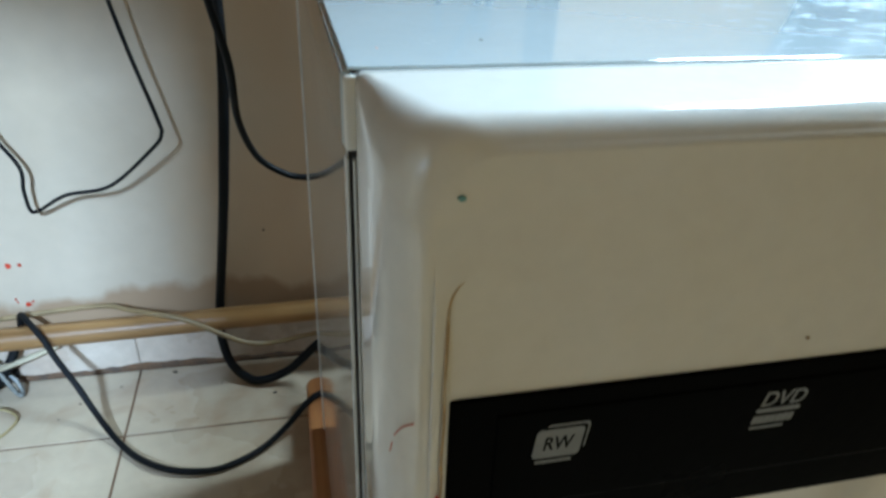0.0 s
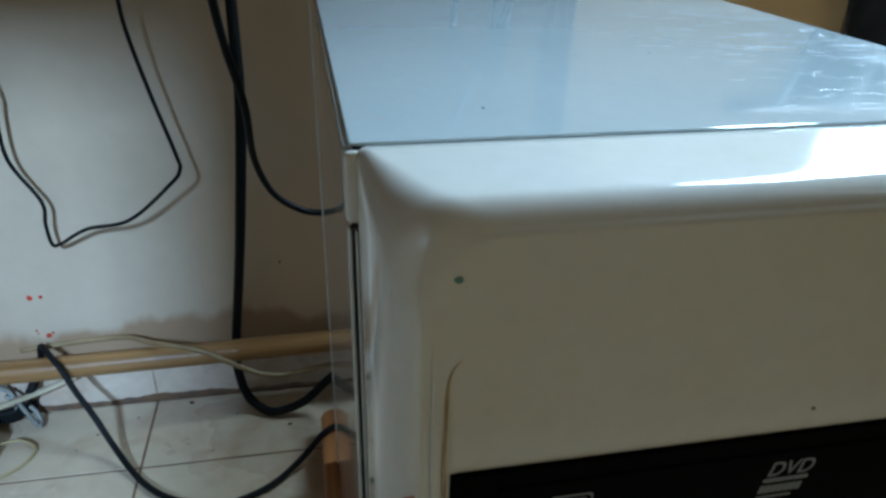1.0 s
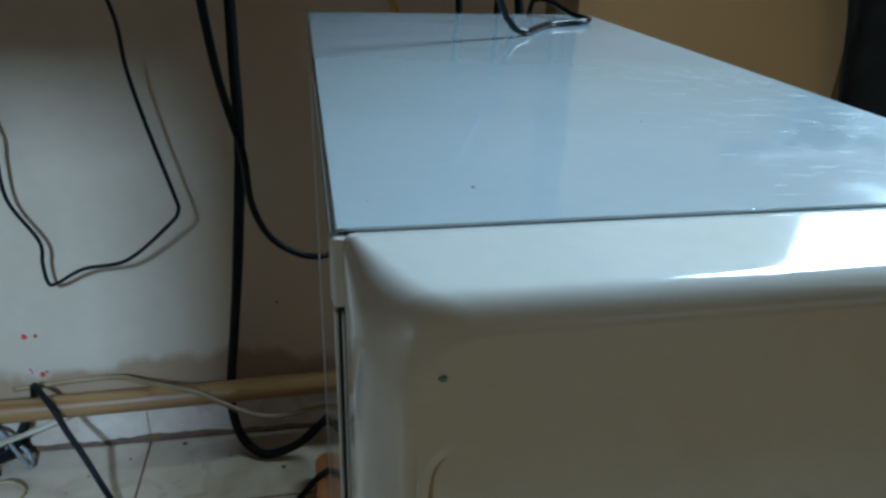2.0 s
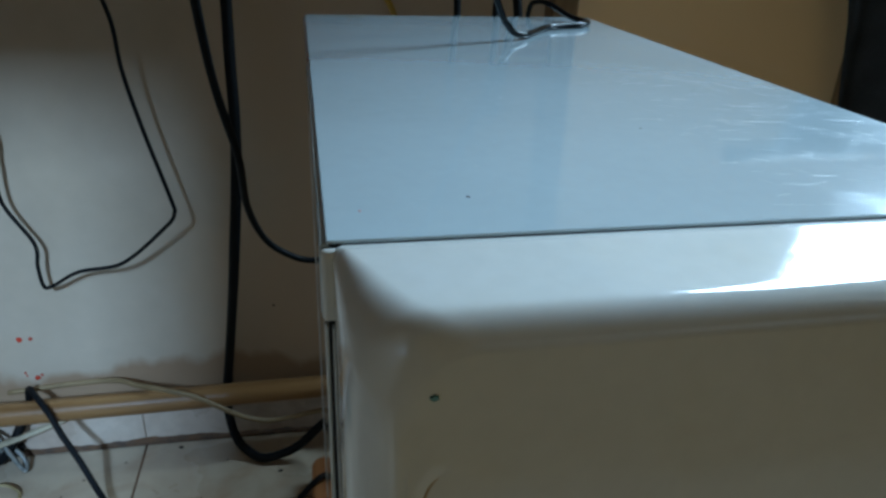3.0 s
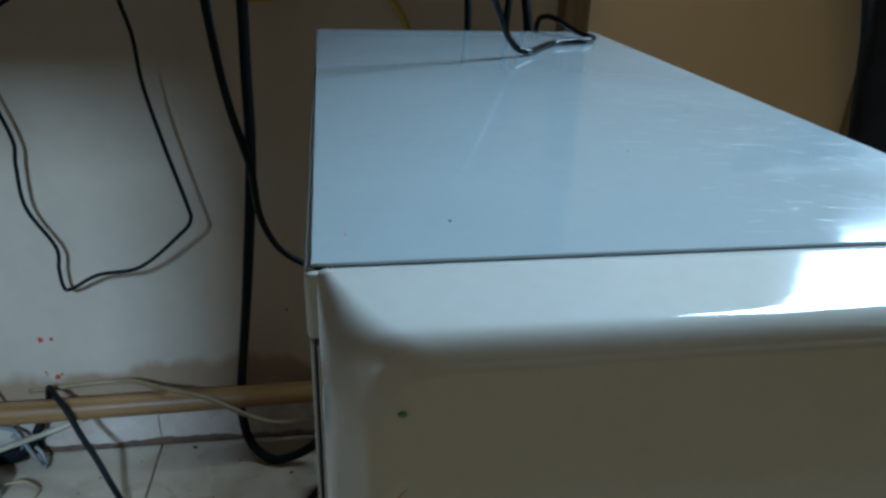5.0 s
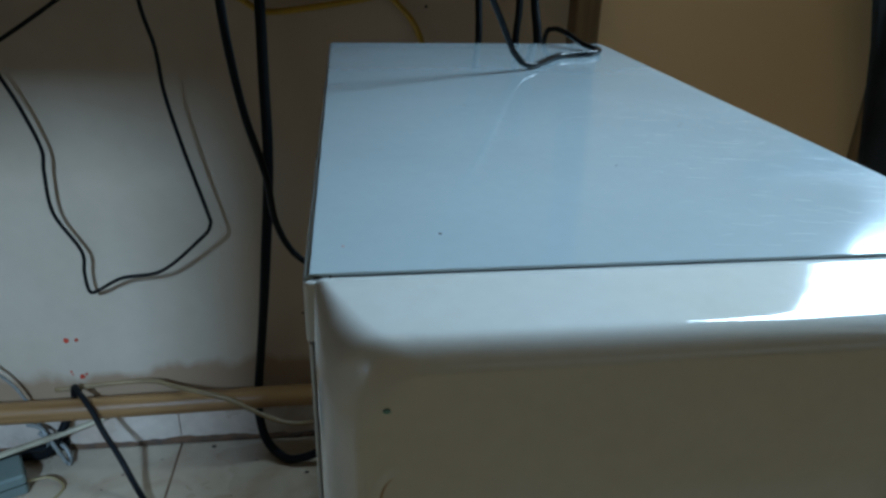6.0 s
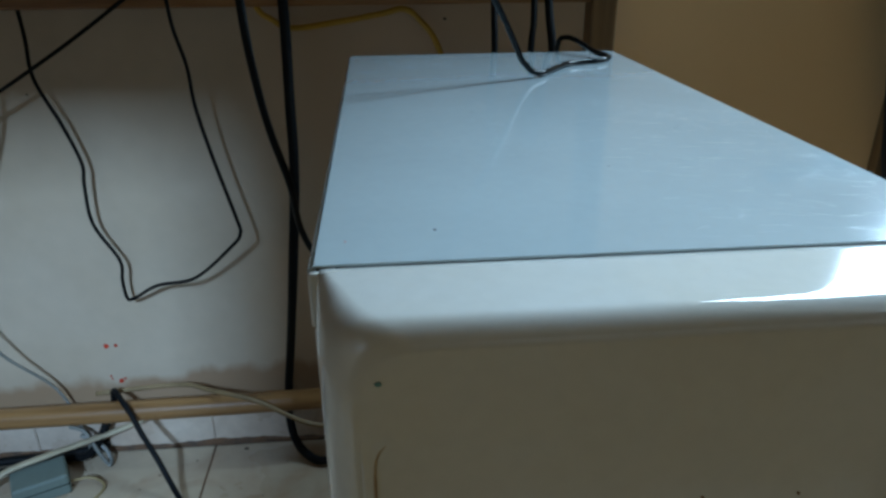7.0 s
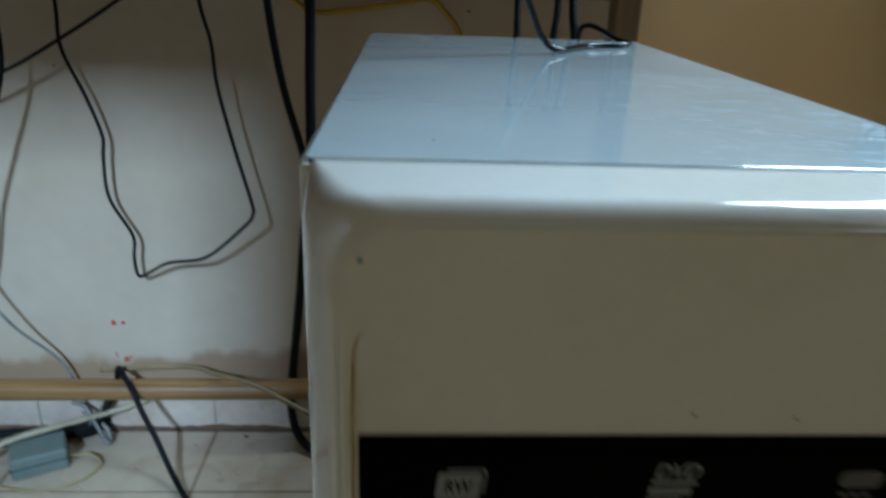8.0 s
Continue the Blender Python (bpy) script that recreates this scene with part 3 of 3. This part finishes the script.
for k in range(3):
    part("print_bar", flat(0.1347 + 0.003 * k, 0.1369 + 0.003 * k, 0.3772, 0.3784, 0.0003), M_FADED, drive)

# marks on the case
part("ink_mark", blot(0.0160, 0.4384, 0.0008, 0.0005, 3, 0.0030, lift=0.0007), M_GREEN, bezel, "teal ink mark")
part("crayon_mark", tube([(0.0046, 0.0037, 0.3855), (0.0060, 0.0024, 0.3885), (0.0080, 0.0008, 0.3905)], 0.00024, 6), M_PINK, bezel, "faded red crayon stroke")
part("crayon_mark", tube([(0.0038, 0.0048, 0.3800), (0.0042, 0.0042, 0.3830)], 0.00018, 6), M_PINK, bezel, "faded red crayon stroke")
# a small red glint, laid on as a flat red mark
part("red_glint", blot(0.0132, 0.3690, 0.0005, 0.0007, 31, 0.0001), M_RED, bezel)
for k, (x, y) in enumerate([(0.008, 0.051), (0.145, 0.160), (0.148, 0.164), (0.062, 0.20), (0.10, 0.11), (0.045, 0.30)]):
    part("top_speck", lumps(x, y, 0.0004, 0.0005, 0.00012, 60 + k, H), M_PINK if k == 0 else M_SPECK, case)
for k, (x, z) in enumerate([(0.094, 0.401), (0.119, 0.400)]):
    part("front_speck", blot(x, z, 0.0005, 0.0004, 80 + k, 0.0006, lift=0.0001), M_STAIN, bezel)
rnd = random.Random(12)
bm = bmesh.new()
for k in range(190):
    x, y, a, n = 0.184 - 0.075 * rnd.random() ** 1.7, rnd.uniform(0.042, 0.19), rnd.gauss(0.12, 0.16), rnd.uniform(0.002, 0.012)
    if k % 9 == 0:
        a, n = rnd.gauss(1.5, 1.0), n * 0.45
    x0 = max(x - n, 0.004)
    tube([(x, y, H - 0.00001), ((x + x0) / 2, y + n * 0.5 * a, H), (x0, y + n * a + rnd.gauss(0, 0.0006), H - 0.00001)], rnd.choice((0.000012, 0.00002, 0.00002, 0.000035)), 5, steps=3, bm=bm)
part("rubbed_patch", bm, M_SCRATCH, case, "fine pale scratches rubbed into the paint")
part("top_speck", lumps(0.0330, 0.0570, 0.0005, 0.0007, 0.0002, 4, H), M_SPECK, case)

# ---- cables and clutter ----
pole = tagged(new("wooden_pole"), "varnished wooden pole running along the wall above the floor", "pole")
part("rod", tube([(-1.19, 0.5125, 0.0573), (-0.6, 0.5125, 0.0648), (-0.37, 0.5125, 0.0680), (-0.06, 0.5125, 0.0722), (0.28, 0.5125, 0.0770)], 0.0112, 20), M_POLE, pole, smooth=True)
for x in (-0.9, 0.12):
    part("wall_clip", box(x, x + 0.02, 0.518, WALL_Y, 0.058, 0.072, 0.002), M_POLE, pole)

WC = "cables hanging on the wall"
cable("thin_cable", [(-0.1521, 0.494, 0.5491), (-0.1506, 0.494, 0.4707), (-0.143, 0.494, 0.4308), (-0.1406, 0.494, 0.3941), (-0.1313, 0.494, 0.3453), (-0.1183, 0.494, 0.2892), (-0.1171, 0.494, 0.2758), (-0.1273, 0.498, 0.2614), (-0.1694, 0.51, 0.2241), (-0.2083, 0.515, 0.2152), (-0.2362, 0.524, 0.1977), (-0.2434, 0.524, 0.1987), (-0.2444, 0.524, 0.2181), (-0.243, 0.524, 0.2405), (-0.2604, 0.524, 0.2789), (-0.2605, 0.524, 0.3177), (-0.2584, 0.524, 0.3395), (-0.2669, 0.521, 0.3764), (-0.2819, 0.521, 0.4187), (-0.2809, 0.521, 0.4582), (-0.2776, 0.507, 0.5498)],
      0.0017, M_CABLE, "thin black cable looping down the wall", group=WC)
cable("thin_cable", [(-0.12, 0.512, 0.53), (-0.22, 0.507, 0.462), (-0.274, 0.505, 0.428), (-0.322, 0.503, 0.401), (-0.38, 0.505, 0.38), (-0.46, 0.515, 0.40)], 0.0017, M_CABLE, "thin black cable slanting across the wall", group=WC)
cable("thin_cable", [(-0.32, 0.512, 0.55), (-0.321, 0.50, 0.462), (-0.325, 0.50, 0.402), (-0.350, 0.50, 0.34), (-0.371, 0.50, 0.288), (-0.385, 0.50, 0.235), (-0.400, 0.50, 0.19), (-0.45, 0.500, 0.094), (-0.47, 0.47, 0.01), (-0.52, 0.43, 0.004)], 0.0020, M_CABLE, "thin black cable hanging down to the floor", group=WC)
cable("thin_cable", [(-0.325, 0.512, 0.55), (-0.331, 0.502, 0.462), (-0.355, 0.502, 0.407), (-0.373, 0.502, 0.378), (-0.41, 0.504, 0.29), (-0.45, 0.506, 0.20), (-0.49, 0.49, 0.06), (-0.51, 0.46, 0.004), (-0.56, 0.42, 0.004)], 0.0018, M_CABLE, "thin black cable hanging beside the others", group=WC)
cable("thin_cable", [(-0.43, 0.512, 0.50), (-0.415, 0.508, 0.36), (-0.405, 0.507, 0.27), (-0.397, 0.507, 0.205), (-0.370, 0.508, 0.150), (-0.338, 0.526, 0.096), (-0.325, 0.530, 0.05), (-0.32, 0.525, 0.006), (-0.36, 0.518, 0.004)], 0.0016, M_GREYC, "thin grey cable hanging behind the wooden pole", group=WC)
cable("power_cable", [(-0.060, 0.48, 0.722), (-0.060, 0.50, 0.55), (-0.0600, 0.51, 0.469), (-0.0599, 0.495, 0.403), (-0.0600, 0.478, 0.335), (-0.070, 0.476, 0.238), (-0.083, 0.505, 0.152), (-0.0955, 0.532, 0.075), (-0.0980, 0.530, 0.042), (-0.0910, 0.512, 0.020), (-0.077, 0.499, 0.0080), (-0.060, 0.490, 0.0062), (-0.030, 0.488, 0.018), (0.000, 0.484, 0.050), (0.03, 0.46, 0.09), (0.05, 0.40, 0.12), (0.05, 0.377, 0.12)],
      0.0046, M_CABLE, "thick black power cable running down the wall", group=WC)
cable("signal_cable", [(-0.050, 0.24, 0.722), (-0.0510, 0.262, 0.56), (-0.0508, 0.270, 0.4916), (-0.0500, 0.285, 0.452), (-0.0482, 0.305, 0.418), (-0.0432, 0.33, 0.376), (-0.0445, 0.372, 0.327), (-0.0356, 0.400, 0.289), (-0.016, 0.405, 0.272), (0.002, 0.405, 0.268), (0.03, 0.403, 0.264), (0.05, 0.381, 0.26)],
      0.0025, M_CABLE, "black signal cable reaching behind the computer case", group=WC)
cable("floor_power_cord", [(-0.285, 0.531, 0.060), (-0.280, 0.5285, 0.085), (-0.2695, 0.514, 0.0880), (-0.2540, 0.4975, 0.0765), (-0.2435, 0.488, 0.058), (-0.2270, 0.472, 0.039), (-0.2105, 0.455, 0.016), (-0.188, 0.426, 0.0045), (-0.165, 0.400, 0.0042), (-0.139, 0.383, 0.0042), (-0.113, 0.376, 0.0042), (-0.090, 0.377, 0.0042), (-0.06, 0.391, 0.0055), (-0.036, 0.407, 0.014), (-0.010, 0.418, 0.0365), (0.010, 0.43, 0.0365), (0.05, 0.45, 0.05), (0.06, 0.40, 0.06), (0.06, 0.380, 0.06)],
      0.0030, M_CABLE, "black power cord draped over the pole onto the floor", flat=0.95)
cable("beige_cable", [(-0.30, 0.5325, 0.080), (-0.24, 0.531, 0.086), (-0.20, 0.526, 0.0895), (-0.175, 0.515, 0.0885), (-0.152, 0.503, 0.0905), (-0.1234, 0.4965, 0.0845), (-0.0899, 0.4965, 0.062), (-0.070, 0.4985, 0.050), (-0.0475, 0.502, 0.044), (0.002, 0.505, 0.049), (0.04, 0.49, 0.06), (0.08, 0.42, 0.08), (0.09, 0.380, 0.08)],
      0.0026, M_BEIGE, "beige cable lying over the wooden pole")
cable("yellow_cable", [(-0.10, 0.530, 0.54), (-0.087, 0.528, 0.478), (-0.073, 0.527, 0.463), (-0.055, 0.527, 0.4555), (-0.016, 0.527, 0.460), (0.023, 0.527, 0.4665), (0.042, 0.527, 0.470), (0.055, 0.527, 0.462), (0.074, 0.527, 0.434), (0.09, 0.52, 0.36), (0.09, 0.46, 0.30), (0.09, 0.380, 0.28)], 0.0027, M_YELLOW, "yellow network cable hooked behind the desk rail")
for pts, r in (([(0.116, 0.500, 0.55), (0.1145, 0.47, 0.473), (0.114, 0.46, 0.442), (0.112, 0.44, 0.36), (0.11, 0.380, 0.33)], 0.0028),
               ([(0.150, 0.500, 0.55), (0.1475, 0.47, 0.473), (0.1440, 0.46, 0.442), (0.14, 0.44, 0.37), (0.14, 0.380, 0.35)], 0.0028),
               ([(0.158, 0.500, 0.55), (0.160, 0.47, 0.472), (0.162, 0.46, 0.443), (0.165, 0.44, 0.36), (0.16, 0.380, 0.33)], 0.0036)):
    cable("rear_cable", pts, r, M_CABLE, "black cable dropping behind the computer case", group="cables behind the case")
cable("looped_cable", [(-0.04, 0.19, 0.722), (0.0, 0.215, 0.645), (0.045, 0.245, 0.565), (0.0755, 0.2645, 0.5115), (0.0867, 0.2716, 0.4918), (0.0935, 0.2757, 0.4795), (0.1010, 0.2795, 0.4645), (0.1043, 0.2815, 0.4602), (0.1092, 0.2842, 0.4558), (0.1170, 0.2890, 0.4541), (0.1285, 0.3055, 0.4540), (0.1400, 0.3205, 0.4540), (0.1525, 0.3278, 0.4540), (0.1645, 0.3325, 0.4541), (0.1725, 0.3425, 0.4542), (0.1668, 0.3560, 0.4555), (0.158, 0.374, 0.461), (0.153, 0.386, 0.4615), (0.150, 0.394, 0.455), (0.150, 0.405, 0.42), (0.13, 0.40, 0.38), (0.13, 0.380, 0.37)],
      0.0018, M_GLOSSCABLE, "glossy black cable looped on top of the case")

# adapter box on the floor with its wires
adapter = tagged(new("adapter_box"), "small grey-green adapter box on the floor tiles", "adapter")
adapter.matrix_world = pose(-0.350, 0.477, 0.0, 0, 0, 27)
part("shell", box(-0.026, 0.026, -0.019, 0.019, 0.0, 0.024, 0.003, 3), M_ADAPT, adapter)
part("lid_seam", box(-0.0262, 0.0262, -0.0192, 0.0192, 0.0125, 0.0135), M_BLACK, adapter)
cable("cream_cable", [(-0.255, 0.530, 0.045), (-0.285, 0.526, 0.035), (-0.318, 0.508, 0.034), (-0.345, 0.492, 0.034), (-0.38, 0.474, 0.030), (-0.42, 0.455, 0.012), (-0.48, 0.44, 0.005)], 0.0042, M_CREAM, "cream flat cable lying over the adapter box", flat=0.6)
cable("dark_floor_cable", [(-0.292, 0.530, 0.050), (-0.302, 0.522, 0.030), (-0.318, 0.518, 0.010), (-0.345, 0.522, 0.005), (-0.40, 0.506, 0.0045), (-0.48, 0.490, 0.0045)], 0.0046, M_CABLE, "black cable lying along the foot of the wall")
cable("dark_floor_cable", [(-0.300, 0.532, 0.014), (-0.330, 0.530, 0.006), (-0.365, 0.524, 0.006), (-0.41, 0.520, 0.006), (-0.50, 0.505, 0.0055)], 0.0050, M_CABLE, "second black cable lying along the foot of the wall")
cable("grey_cord", [(-0.335, 0.53, 0.04), (-0.318, 0.522, 0.040), (-0.306, 0.515, 0.022), (-0.298, 0.512, 0.006), (-0.292, 0.508, 0.004), (-0.293, 0.515, 0.006), (-0.302, 0.522, 0.018), (-0.325, 0.528, 0.03)], 0.0022, M_GREYC, "short grey cord loop at the foot of the wall")
cable("tan_wire", [(-0.325, 0.480, 0.008), (-0.305, 0.487, 0.006), (-0.290, 0.480, 0.003), (-0.288, 0.468, 0.002), (-0.300, 0.448, 0.002), (-0.330, 0.434, 0.002), (-0.37, 0.440, 0.002), (-0.42, 0.46, 0.002), (-0.46, 0.45, 0.002)], 0.0013, M_TANWIRE, "thin tan wire curling on the floor")

# crumbs on the floor
for i, (x, y, r) in enumerate([(-0.149, 0.526, 0.0030), (-0.046, 0.476, 0.0026), (-0.235, 0.49, 0.0015), (-0.10, 0.50, 0.0012), (-0.20, 0.51, 0.0013), (-0.25, 0.47, 0.0012), (-0.12, 0.45, 0.001)]):
    tagged(part("dirt_crumb", lumps(x, y, r, r * 0.8, r * 0.6, 40 + i), M_SPECK), "small dark crumb of dirt on the tiles", "dirt")

# floor tiles, laid on the grout bed
tiles = {}


def tile(x0, x1, y0, y1):
    key = (round(x1 - x0, 4), round(y1 - y0, 4))
    if key not in tiles:
        g = 0.0012
        tiles[key] = finish("tile", box(g, key[0] - g, g, key[1] - g, -0.008, 0.0, 0.0003, 1), M_TILE)
    ob = new("tile", tiles[key])
    ob.location = (x0, y0, 0)
    ob.parent = floor


xs = [x for x in (JX + TS * k for k in range(-8, 4)) if LEFT_X < x < RIGHT_X]
ys = [y for y in (JY - TS * k for k in range(0, 17)) if REAR_Y < y]
xs = [LEFT_X, *xs, RIGHT_X]
ys = [WALL_Y, *ys, REAR_Y]
for a, b in zip(xs, xs[1:]):
    for y1, y0 in zip(ys, ys[1:]):
        if b - a > 0.01 and y1 - y0 > 0.01:
            tile(a, b, y0, y1)
